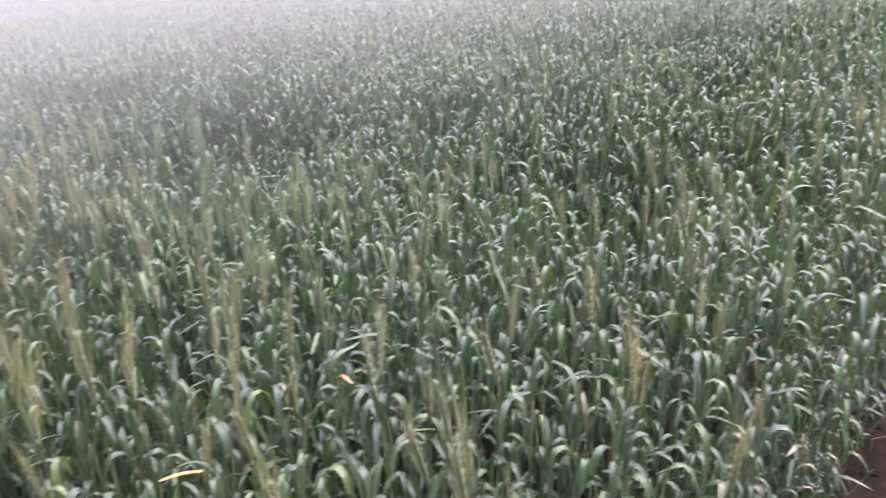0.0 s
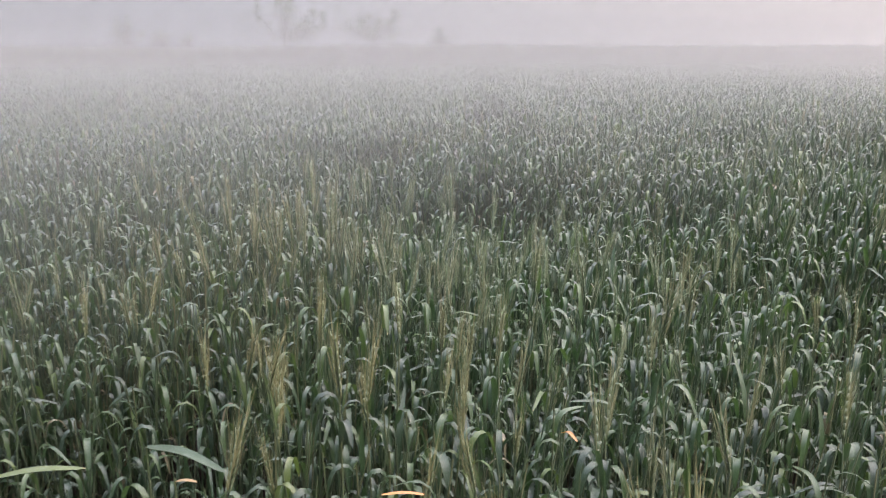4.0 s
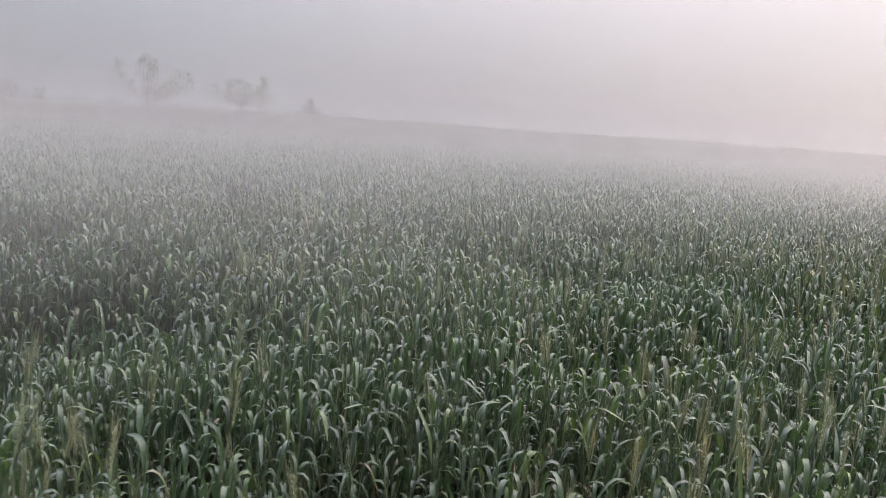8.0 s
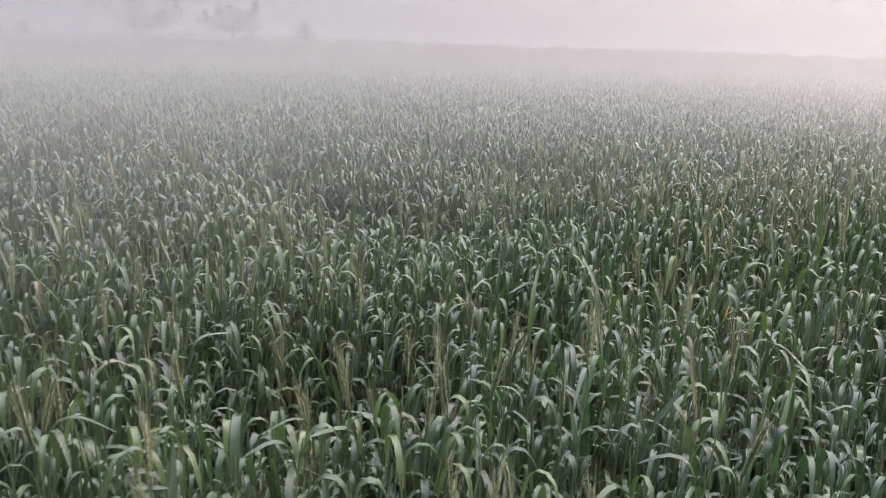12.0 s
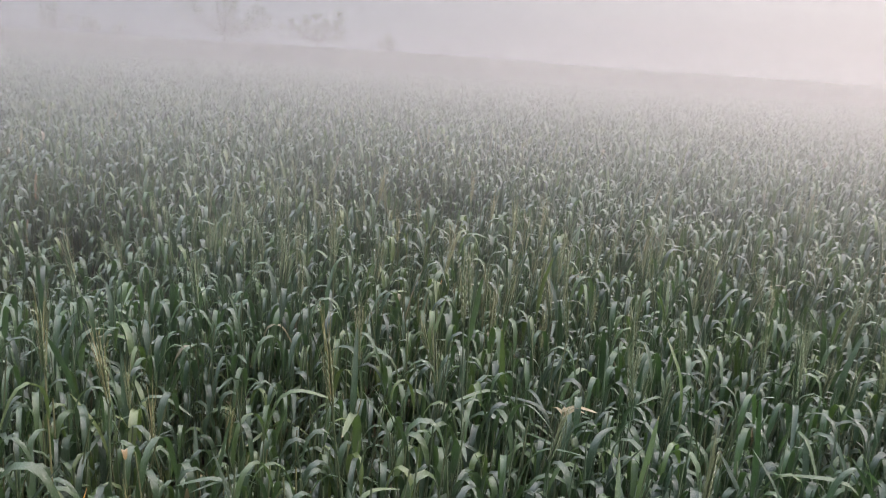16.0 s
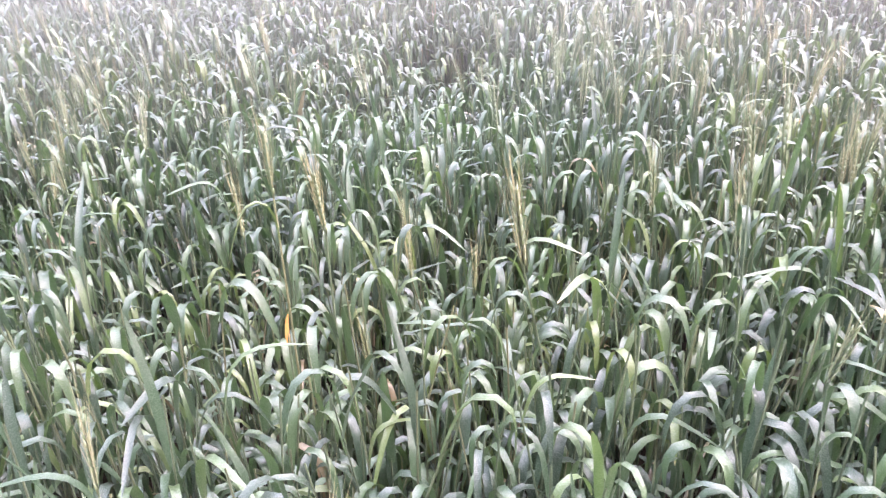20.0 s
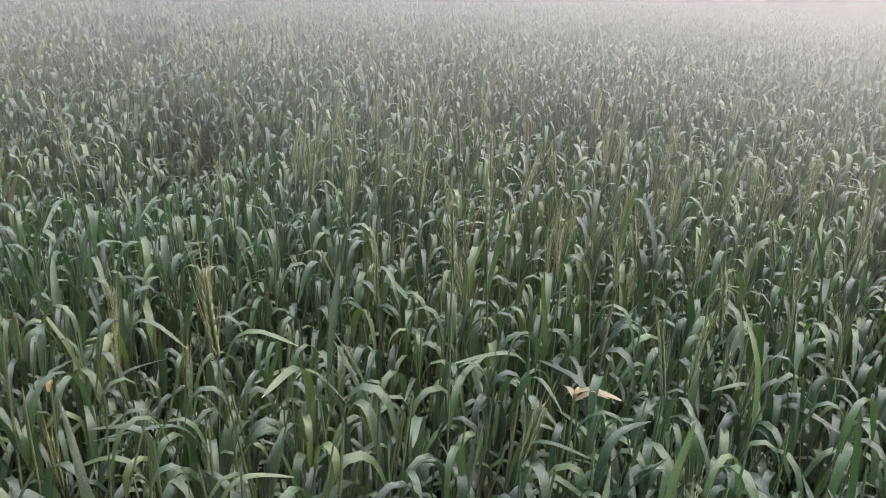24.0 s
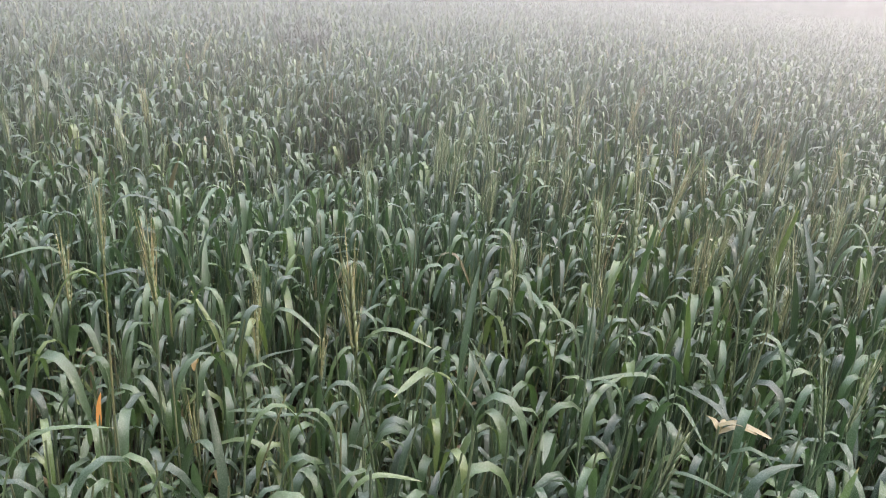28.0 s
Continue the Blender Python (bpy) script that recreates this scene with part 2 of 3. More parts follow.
def mist_material(name, thick, low, high):
    """A thin sheet of fog: scatters the light that falls on it from both sides, thins out down at the crop and higher up."""
    m, n, l, p = material(name)
    n.remove(p)
    geo = n.new("ShaderNodeNewGeometry").outputs["Position"]
    sep = n.new("ShaderNodeSeparateXYZ")
    l.new(geo, sep.inputs[0])
    rise = n.new("ShaderNodeMapRange")
    rise.interpolation_type = "SMOOTHSTEP"
    rise.inputs[1].default_value, rise.inputs[2].default_value = low, high
    l.new(sep.outputs[2], rise.inputs[0])
    drift = n.new("ShaderNodeTexNoise")
    drift.inputs["Scale"].default_value, drift.inputs["Detail"].default_value = 0.12, 2
    l.new(geo, drift.inputs["Vector"])
    vary = n.new("ShaderNodeMapRange")
    vary.inputs[3].default_value, vary.inputs[4].default_value = thick * 0.85, thick * 1.15
    l.new(drift.outputs[0], vary.inputs[0])
    much = n.new("ShaderNodeMath")
    much.operation = "MULTIPLY"
    thin = n.new("ShaderNodeMapRange")
    thin.interpolation_type = "SMOOTHSTEP"
    for slot, value in ((1, 1.2), (2, 2.1), (3, 1.0), (4, 0.35)):
        thin.inputs[slot].default_value = value
    l.new(sep.outputs[2], thin.inputs[0])
    body = n.new("ShaderNodeMath")
    body.operation = "MULTIPLY"
    l.new(rise.outputs[0], body.inputs[0])
    l.new(thin.outputs[0], body.inputs[1])
    l.new(body.outputs[0], much.inputs[0])
    l.new(vary.outputs[0], much.inputs[1])
    clear, front, rear = n.new("ShaderNodeBsdfTransparent"), n.new("ShaderNodeBsdfDiffuse"), n.new("ShaderNodeBsdfTranslucent")
    front.inputs[0].default_value = rear.inputs[0].default_value = (0.725, 0.69, 0.685, 1)
    both, out = n.new("ShaderNodeMixShader"), n.new("ShaderNodeMixShader")
    both.inputs[0].default_value = 0.86
    l.new(front.outputs[0], both.inputs[1])
    l.new(rear.outputs[0], both.inputs[2])
    amount = much.outputs[0]
    l.new(amount, out.inputs[0])
    l.new(clear.outputs[0], out.inputs[1])
    l.new(both.outputs[0], out.inputs[2])
    l.new(out.outputs[0], n["Material Output"].inputs[0])
    return m


# ---- building helpers ----
class Pile:
    """Collects polygons from arrays and makes one mesh of them."""

    def __init__(self):
        self.v, self.f, self.uv, self.count = [], [], [], 0

    def add(self, verts, faces, uv, slot=0):
        self.v.append(verts.reshape(-1, 3))
        self.uv.append(uv.reshape(-1, 2))
        self.f.append((faces + self.count, slot))
        self.count += self.v[-1].shape[0]

    def mesh(self, name, mats, smooth=True):
        v, uv = np.concatenate(self.v), np.concatenate(self.uv)
        loops = np.concatenate([f.ravel() for f, _ in self.f]).astype(np.int32)
        sizes = np.concatenate([np.full(len(f), f.shape[1]) for f, _ in self.f])
        slots = np.concatenate([np.full(len(f), s) for f, s in self.f])
        me = bpy.data.meshes.new(name)
        me.vertices.add(len(v))
        me.vertices.foreach_set("co", v.astype(np.float32).ravel())
        me.loops.add(len(loops))
        me.loops.foreach_set("vertex_index", loops)
        me.polygons.add(len(sizes))
        me.polygons.foreach_set("loop_start", np.r_[0, np.cumsum(sizes)[:-1]].astype(np.int32))
        me.polygons.foreach_set("material_index", slots.astype(np.int32))
        me.polygons.foreach_set("use_smooth", np.full(len(sizes), smooth))
        layer = me.uv_layers.new(name="UVMap")
        layer.data.foreach_set("uv", uv[loops].astype(np.float32).ravel())
        for m in mats:
            me.materials.append(m)
        me.update(calc_edges=True)
        return me


def part(name, mesh, parent, label=""):
    ob = new(name, mesh)
    ob.parent = parent
    return tagged(ob, label)


def grid_faces(count, rows, cols):
    """Quads of count strips of rows x cols vertices."""
    i, j = np.meshgrid(np.arange(rows - 1), np.arange(cols - 1), indexing="ij")
    a = (i * cols + j).ravel()
    quad = np.stack([a, a + 1, a + cols + 1, a + cols], 1)
    return (quad[None] + (np.arange(count) * rows * cols)[:, None, None]).reshape(-1, 4)


def blades(pile, base, az, length, width, th0, th1, bend, segs, fold, slot, twist=None):
    """Arching leaf blades. th0, th1: lean from the vertical at the foot and at the tip; bend: where along the blade it folds over."""
    n, s = len(base), np.linspace(0, 1, segs + 1)
    turn = np.clip((s[None] - bend[:, None] + 0.22) / 0.44, 0, 1)
    th = th0[:, None] + (th1 - th0)[:, None] * (0.86 * turn * turn * (3 - 2 * turn) + 0.14 * s[None])
    mid = (th[:, 1:] + th[:, :-1]) / 2
    dl = (length / segs)[:, None]
    out = np.concatenate([np.zeros((n, 1)), np.cumsum(np.sin(mid) * dl, 1)], 1)
    up = np.concatenate([np.zeros((n, 1)), np.cumsum(np.cos(mid) * dl, 1)], 1)
    ca, sa = np.cos(az)[:, None], np.sin(az)[:, None]
    spine = np.stack([base[:, :1] + out * ca, base[:, 1:2] + out * sa, base[:, 2:] + up], -1)
    normal = np.stack([-np.cos(th) * ca, -np.cos(th) * sa, np.sin(th)], -1)
    side = np.broadcast_to(np.stack([-sa, ca, 0 * sa], -1), normal.shape)
    if twist is not None:
        tw = (twist[:, None] * s[None])[..., None]
        side, normal = side * np.cos(tw) + normal * np.sin(tw), normal * np.cos(tw) - side * np.sin(tw)
    w = width[:, None] * (0.5 + 0.5 * np.clip(s * 5, 0, 1)) * np.sqrt(np.clip(1 - s**2.4, 0, 1)) + 0.0006
    w = w[..., None]
    if fold:
        cols = [spine - side * w / 2 + normal * w * 0.12, spine - normal * w * 0.06, spine + side * w / 2 + normal * w * 0.12]
    else:
        cols = [spine - side * w / 2, spine + side * w / 2]
    verts = np.stack(cols, 2)
    k = len(cols)
    uv = np.stack(np.broadcast_arrays(np.linspace(0, 1, k)[None, None], s[None, :, None], np.zeros((n, 1, 1)))[:2], -1)
    pile.add(verts, grid_faces(n, segs + 1, k), uv, slot)


def stalks(pile, base, top, r0, r1, sides, slot):
    n = len(base)
    a = np.arange(sides) / sides * 6.2832
    ring = np.stack([np.cos(a), np.sin(a), 0 * a], -1)[None]
    verts = np.stack([base[:, None] + ring * r0, top[:, None] + ring * r1], 1).reshape(n, -1, 3)
    j = np.arange(sides)
    quad = np.stack([j, (j + 1) % sides, sides + (j + 1) % sides, sides + j], 1)
    faces = (quad[None] + (np.arange(n) * 2 * sides)[:, None, None]).reshape(-1, 4)
    pile.add(verts, faces, np.full((n, 2 * sides, 2), 0.3), slot)


def ear_shape(pairs, awns, seed=1):
    """One ear, 1 long, standing on the origin: two rows of spikelets and their awns."""
    r = np.random.RandomState(seed)
    v, f = [], []
    octa = np.array([[0, 0, -1], [1, 0, 0], [0, 1, 0], [-1, 0, 0], [0, -1, 0], [0, 0, 1]], float)
    tri = [(0, 2, 1), (0, 3, 2), (0, 4, 3), (0, 1, 4), (5, 1, 2), (5, 2, 3), (5, 3, 4), (5, 4, 1)]
    for i in range(pairs):
        z = (i + 0.6) / pairs
        fat = 0.55 + 0.45 * math.sin(min(1, z * 1.15) * 3.0)
        for side in (-1, 1):
            p = octa * (0.03 * fat, 0.042 * fat, 1.35 / pairs)
            p[:, 0] += p[:, 2] * 0.1 * side + side * 0.026
            p[:, 2] += z + 0.25 / pairs * side
            k = len(v) * 6
            v.append(p)
            f += [tuple(a + k for a in t) for t in tri]
    grain = (np.concatenate(v), np.array(f))
    extra = []
    for i in range(awns):
        z, a = r.uniform(0.1, 0.95), r.uniform(0, 6.283)
        d = np.array([math.cos(a) * r.uniform(0.08, 0.26), math.sin(a) * r.uniform(0.08, 0.2), 1.0]) * r.uniform(0.65, 1.05)
        o = np.array([math.cos(a) * 0.05, math.sin(a) * 0.05, z])
        s = np.array([-math.sin(a), math.cos(a), 0]) * 0.0062
        extra += [o - s, o + s, o + d]
    beard = (np.array(extra), np.arange(3 * awns).reshape(-1, 3)) if awns else None
    return grain, beard


def ears(pile, base, az, tilt, size, shape, slot):
    sv, sf = shape
    n = len(base)
    ct, st = np.cos(tilt)[:, None], np.sin(tilt)[:, None]
    x, z = sv[None, :, 0] * ct + sv[None, :, 2] * st, sv[None, :, 2] * ct - sv[None, :, 0] * st
    y = np.broadcast_to(sv[None, :, 1], x.shape)
    ca, sa = np.cos(az)[:, None], np.sin(az)[:, None]
    p = np.stack([x * ca - y * sa, x * sa + y * ca, z], -1) * size[:, None, None] + base[:, None]
    faces = (sf[None] + (np.arange(n) * len(sv))[:, None, None]).reshape(-1, 3)
    pile.add(p, faces, np.full((n, len(sv), 2), 0.3), slot)


# ---- ground ----
def spread(count, near, far):
    t = np.linspace(-1, 1, count)
    return np.sign(t) * near * (np.exp(np.abs(t) * math.log(far / near + 1)) - 1)


def ground():
    gx, gy = np.meshgrid(spread(150, 1.5, 1500) + 1.9, spread(150, 1.5, 1500) + 2.7, indexing="ij")
    gz = 0.02 * wave(gx, gy, 0.5, 11) + 0.012 * wave(gx, gy, 0.17, 12)
    v = (gx - START[0]) * INTO[0] + (gy - START[1]) * INTO[1]
    gz = gz * (np.hypot(gx, gy) < 30) - 0.05 * np.exp(-((v / 0.4) ** 2))
    pile = Pile()
    pile.add(np.stack([gx, gy, gz], -1), grid_faces(1, 150, 150), np.stack([gx, gy], -1))
    tagged(new("ground", pile.mesh("ground", [soil_mat])), "damp dark brown soil under the wheat and the footpath", "soil", kind="structure")


def bank_crest(a):
    """The middle of the bank's crest in the direction a from the middle of the walk."""
    far = 41 + 0.8 * wave(a, a, 1.1, 15)
    return 2.0 + far * np.cos(a), 2.5 + far * np.sin(a), 1.47 + 0.07 * wave(a, a, 0.5, 5)


def far_bank():
    """The low grassy bank at the far end of the field."""
    a = np.linspace(radians(-25), radians(215), 220)
    t = np.array([-2.4, -1.6, -0.9, -0.3, 0.3, 0.9, 1.6, 2.4])
    high = np.array([-0.1, 0.4, 0.8, 1.0, 1.0, 0.8, 0.4, -0.1])
    A, T = np.meshgrid(a, t, indexing="ij")
    cx, cy, cz = bank_crest(A)
    x, y = cx + T * np.cos(A), cy + T * np.sin(A)
    z = high[None] * cz + 0.04 * wave(x, y, 1.5, 6)
    pile = Pile()
    pile.add(np.stack([x, y, z], -1), grid_faces(1, 220, 8), np.stack([A, T], -1))
    tagged(new("field_bank", pile.mesh("field_bank", [bank_mat])), "low grassy earth bank at the far field edge", "bank", kind="structure")


# ---- mist ----
def mist():
    a0 = math.atan2(-ALONG[1], -ALONG[0])
    end = START + ALONG * LONG
    for k, (r, thick) in enumerate(MIST):
        # round both ends of the walk and along the field side of it
        pts = [START + r * np.array([math.cos(a), math.sin(a)]) for a in np.linspace(a0 + 0.5, a0 - math.pi / 2, 20)]
        pts += [end + r * np.array([math.cos(a), math.sin(a)]) for a in np.linspace(a0 - math.pi / 2, a0 - math.pi - 0.9, 30)]
        pts = np.array(pts)
        z = np.array([0.1, 2.0 + r * 0.42])
        verts = np.concatenate([np.repeat(pts[:, None], 2, 1), np.broadcast_to(z[None, :, None], (len(pts), 2, 1))], -1)
        pile = Pile()
        pile.add(verts, grid_faces(1, len(pts), 2), np.zeros((len(pts) * 2, 2)))
        me = pile.mesh("mist_layer", [mist_material("thin_mist", thick, 0.7, 1.3)])
        tagged(new(f"mist_layer_{k + 1}", me), "thin white morning mist hanging over the field", "mist", kind="structure")


def soil_crumbs():
    """Clods of soil and bits of old straw strewn over the footpath."""
    r = np.random.RandomState(31)
    n = 1500
    u, v, size = r.uniform(-0.6, 2.6, n), r.uniform(-0.35, EDGE + 0.1, n), r.uniform(0.003, 0.016, n) * r.uniform(0.5, 1.3, n)
    octa = np.array([[0, 0, -1], [1, 0, 0], [0, 1, 0], [-1, 0, 0], [0, -1, 0], [0, 0, 1]], float)
    tri = np.array([(0, 2, 1), (0, 3, 2), (0, 4, 3), (0, 1, 4), (5, 1, 2), (5, 2, 3), (5, 3, 4), (5, 4, 1)])
    at = np.stack([START[0] + u * ALONG[0] + v * INTO[0], START[1] + u * ALONG[1] + v * INTO[1], np.full(n, -0.03)], 1)
    verts = at[:, None] + octa[None] * size[:, None, None] * r.uniform(0.6, 1.3, (n, 6, 1)) * (1, 1, 0.8)
    pile = Pile()
    pile.add(verts, (tri[None] + (np.arange(n) * 6)[:, None, None]).reshape(-1, 3), np.zeros((n * 6, 2)))
    tagged(new("soil_clods", pile.mesh("soil_clods", [soil_mat])), "loose dark brown clods strewn over the footpath", "soil", kind="stuff")
    n = 160
    u, v = r.uniform(-0.6, 2.6, n), r.uniform(-0.3, EDGE + 0.05, n)
    at = np.stack([START[0] + u * ALONG[0] + v * INTO[0], START[1] + u * ALONG[1] + v * INTO[1], np.full(n, -0.012)], 1)
    pile = Pile()
    blades(pile, at, r.uniform(0, 6.28, n), r.uniform(0.02, 0.07, n), r.uniform(0.002, 0.004, n), np.full(n, 1.45), np.full(n, 1.65), np.full(n, 0.5), 3, False, 0)
    tagged(new("straw_bits", pile.mesh("straw_bits", [dry_mat])), "withered straw bits lying on the footpath", "straw", kind="stuff")


soil_crumbs()
MIST = [(1.4, 0.11), (2.2, 0.16), (3.3, 0.21), (5.0, 0.24), (8.0, 0.26), (13.0, 0.21), (22.0, 0.12)]
ground()
far_bank()
mist()


# ---- trees on the far bank ----
def tree(bearing, tall, wide, seed, label):
    r = np.random.RandomState(seed)
    thing = tagged(new("tree"), label, "tree", "small trees on the far bank")
    x, y, z = bank_crest(radians(bearing))
    thing.location = (x, y, z - 0.12)
    pile = Pile()
    fork = np.array([r.uniform(-0.1, 0.1), r.uniform(-0.1, 0.1), tall * 0.16])
    limbs, ends = [(np.zeros(3), fork, 0.09, 0.065)], []
    for i in range(7 + int(4 * wide)):
        a, out = r.uniform(0, 6.283), wide * 0.52 * math.sqrt(r.uniform(0.02, 1))
        crest = tall * (0.72 - 0.9 * (out / wide) ** 2 * 1.1)
        p = np.array([math.cos(a) * out, math.sin(a) * out, tall * 0.12 + crest * r.uniform(0.1, 1.05)])
        knee = fork + (p - fork) * (0.55, 0.55, 0.4)
        limbs += [(fork, knee, 0.045, 0.028), (knee, p, 0.028, 0.012)]
        ends += [(p, 1.0), (p - (0, 0, tall * 0.12), 1.1), ((p + knee) / 2, 0.8)]
        for j in range(2):
            q = p + np.array([r.normal(0, wide * 0.045), r.normal(0, wide * 0.045), tall * r.uniform(0.06, 0.24)])
            limbs.append((p, q, 0.012, 0.004))
            ends += [(q, 0.25), ((p + q) / 2, 0.35)]
    for a, b, r0, r1 in limbs:
        stalks(pile, a[None], b[None], r0, r1, 6, 0)
    part("trunk", pile.mesh("trunk", [bark_mat]), thing)
    pile, n = Pile(), int(800 * wide)
    c, loose = np.array([e[0] for e in ends]), np.array([e[1] for e in ends])
    pick = r.randint(len(c), size=n)
    at = c[pick] + r.normal(0, 1, (n, 3)) * loose[pick, None] * (wide * 0.085, wide * 0.085, tall * 0.06)
    blades(pile, at, r.uniform(0, 6.28, n), r.uniform(0.08, 0.17, n), r.uniform(0.04, 0.07, n), r.uniform(0, 2, n), r.uniform(1, 3, n), np.ones(n), 2, False, 0)
    part("crown", pile.mesh("crown", [crown_mat]), thing, "sparse dark green foliage")
    return thing


bark_mat = soil_material("bark", (0.05, 0.04, 0.03), (0.09, 0.07, 0.055), 6.0)
crown_mat = blade("tree_leaf", [(0.0, (0.035, 0.06, 0.03)), (1.0, (0.07, 0.10, 0.045))], False, (0.06, 0.09, 0.04))
# bearing, height, width, seed
TREES = [(123.5, 2.45, 3.9, 1), (117.4, 2.0, 3.2, 2), (112.7, 0.95, 0.9, 3), (131.6, 0.9, 1.0, 4), (133.5, 1.45, 1.4, 5), (129.8, 0.7, 0.8, 6)]
for bearing, tall, wide, seed in TREES:
    tree(bearing, tall, wide, seed, "small sparse leafy tree standing on the far bank")


# ---- the wheat ----
def scatter(rng, near, far, density):
    """Places in the field whose distance from the footpath's walked stretch is near to far."""
    box = [(-far, LONG + far), (EDGE, far)]
    n = int((box[0][1] - box[0][0]) * (box[1][1] - box[1][0]) * density)
    u, v = rng.uniform(*box[0], n), rng.uniform(*box[1], n)
    d = np.hypot(v, np.maximum(0, np.maximum(-u, u - LONG)))
    keep = (d >= near) & (d < far)
    # the side that lies behind the walk is never looked at
    keep &= u > -0.62 * v - 1.3
    u, v = u[keep], v[keep]
    thin = rng.uniform(0, 1, len(u)) > 0.35 * hollow(START[0] + u * ALONG[0] + v * INTO[0], START[1] + u * ALONG[1] + v * INTO[1])
    u, v = u[thin], v[thin]
    # sown in rows
    row = 0.17
    u = np.where(rng.uniform(0, 1, len(u)) < 0.5, (np.round(u / row) + rng.normal(0, 0.16, len(u))) * row, u)
    return START[0] + u * ALONG[0] + v * INTO[0], START[1] + u * ALONG[1] + v * INTO[1]


def ear_share(x, y):
    s = 0.02 + 0.02 * wave(x, y, 1.7, 8)
    for px, py, r, much in EAR_PATCHES:
        s = s + 0.7 * much * np.exp(-((x - px) ** 2 + (y - py) ** 2) / (r * r))
    return s


def leaf_shape(rng, n, k):
    """Length, width, lean at the foot and at the tip, and how late the blade bends over; k: 0 for the topmost leaf."""
    length = rng.uniform(0.105, 0.185, n) * (1.0, 1.1, 1.12, 1.0)[k]
    width = rng.uniform(0.0080, 0.0150, n)
    th0 = rng.uniform(0.03, 0.27, n)
    th1 = rng.uniform(2.7, 3.25, n)
    bend = rng.uniform(0.38, 0.6, n)
    kind = rng.uniform(0, 1, n)
    th1 = np.where(kind > 0.9, rng.uniform(1.6, 2.4, n), th1)
    stiff = kind < (0.07, 0.05, 0.03, 0.0)[k]
    return length, width, th0, np.where(stiff, rng.uniform(0.15, 0.7, n), th1), bend


def vigour(x, y):
    """How broad the leaves grow: broader towards the far end of the walk."""
    u = (x - START[0]) * ALONG[0] + (y - START[1]) * ALONG[1]
    t = np.clip(u / LONG, 0, 1)
    return 0.92 + 0.16 * t * t * (3 - 2 * t)


def wheat_zone(pile, rng, near, far, density, segs, fold, leaf_count, broad, shape, sides):
    x, y = scatter(rng, near, far, density)
    n = len(x)
    h = crop_height(x, y) * rng.uniform(0.86, 1.1, n)
    z0 = np.full(n, -0.03)
    base = np.stack([x, y, z0], 1)
    lean = rng.normal(0, 0.05, (n, 2)) + (0.02, -0.01)
    has_ear = rng.uniform(0, 1, n) < ear_share(x, y)
    tall = np.where(has_ear, h * rng.uniform(1.02, 1.16, n), h)
    top = np.stack([x + lean[:, 0] * tall * 2, y + lean[:, 1] * tall * 2, tall], 1)
    if sides:
        stalks(pile, base, top, 0.0024 * broad, 0.0016 * broad, sides, 1)
    for k in range(leaf_count):
        f = (0.95, 0.8, 0.62, 0.42)[k] * rng.uniform(0.86, 1.0, n)
        at = base + (top - base) * f[:, None]
        az = rng.uniform(0, 6.283, n)
        length, width, th0, th1, bend = leaf_shape(rng, n, k)
        width, length = width * broad * vigour(x, y), length * (2 * vigour(x, y) - 1)
        dry = rng.uniform(0, 1, n) < (0.004, 0.012, 0.04, 0.16)[k]
        for sel, slot in ((~dry, 0), (dry, 2)):
            blades(pile, at[sel], az[sel], length[sel], width[sel], th0[sel], th1[sel], bend[sel], segs, fold, slot, rng.normal(0, 0.3, sel.sum()) if fold else None)
    if shape:
        e = has_ear
        where = (top[e], rng.uniform(0, 6.28, e.sum()), rng.uniform(0, 0.3, e.sum()), rng.uniform(0.075, 0.105, e.sum()))
        ears(pile, *where, shape[0], 3)
        if shape[1]:
            ears(pile, *where, shape[1], 4)
    return n


# zone: from, to (m), plants per square metre, steps of a leaf, folded, leaves, breadth, ear, stem sides
ZONES = [
    (0.0, 2.6, 460, 10, True, 4, 1.0, ear_shape(8, 26), 3),
    (2.6, 6.0, 340, 6, False, 3, 1.3, ear_shape(5, 14), 3),
    (6.0, 12.0, 170, 5, False, 3, 1.6, ear_shape(3, 8), 0),
    (12.0, 24.0, 75, 4, False, 2, 2.0, ear_shape(1, 0), 0),
    (24.0, 39.0, 26, 3, False, 2, 2.6, None, 0),
]
field = Pile()
rng = np.random.RandomState(5)
for zone in ZONES:
    wheat_zone(field, rng, *zone)


def edge_plants(pile, rng):
    """Short straggling shoots where the crop thins out into the bare footpath."""
    n = 1300
    u, v = rng.uniform(-1.0, LONG + 2.5, n), EDGE + 0.24 - 0.28 * rng.uniform(0, 1, n) ** 0.8
    x, y = START[0] + u * ALONG[0] + v * INTO[0], START[1] + u * ALONG[1] + v * INTO[1]
    tall = STEM * (rng.uniform(0.05, 0.35, n) + np.clip((v - EDGE + 0.1) / 0.2, 0, 1) * rng.uniform(0.1, 0.6, n))
    base = np.stack([x, y, np.full(n, -0.04)], 1)
    top = base + np.stack([rng.normal(0.02, 0.05, n), rng.normal(-0.02, 0.05, n), tall + 0.04], 1)
    stalks(pile, base, top, 0.0022, 0.0015, 3, 1)
    for k in range(3):
        length, width, th0, th1, bend = leaf_shape(rng, n, k)
        at = base + (top - base) * ((1.0, 0.65, 0.3)[k] * rng.uniform(0.85, 1.0, n))[:, None]
        dry = rng.uniform(0, 1, n) < 0.08
        az = rng.uniform(0, 6.283, n)
        for sel, slot in ((~dry, 0), (dry, 2)):
            blades(pile, at[sel], az[sel], length[sel] * 0.8, width[sel] * 0.8, th0[sel] + 0.25, th1[sel], bend[sel], 7, True, slot, rng.normal(0, 0.3, sel.sum()))


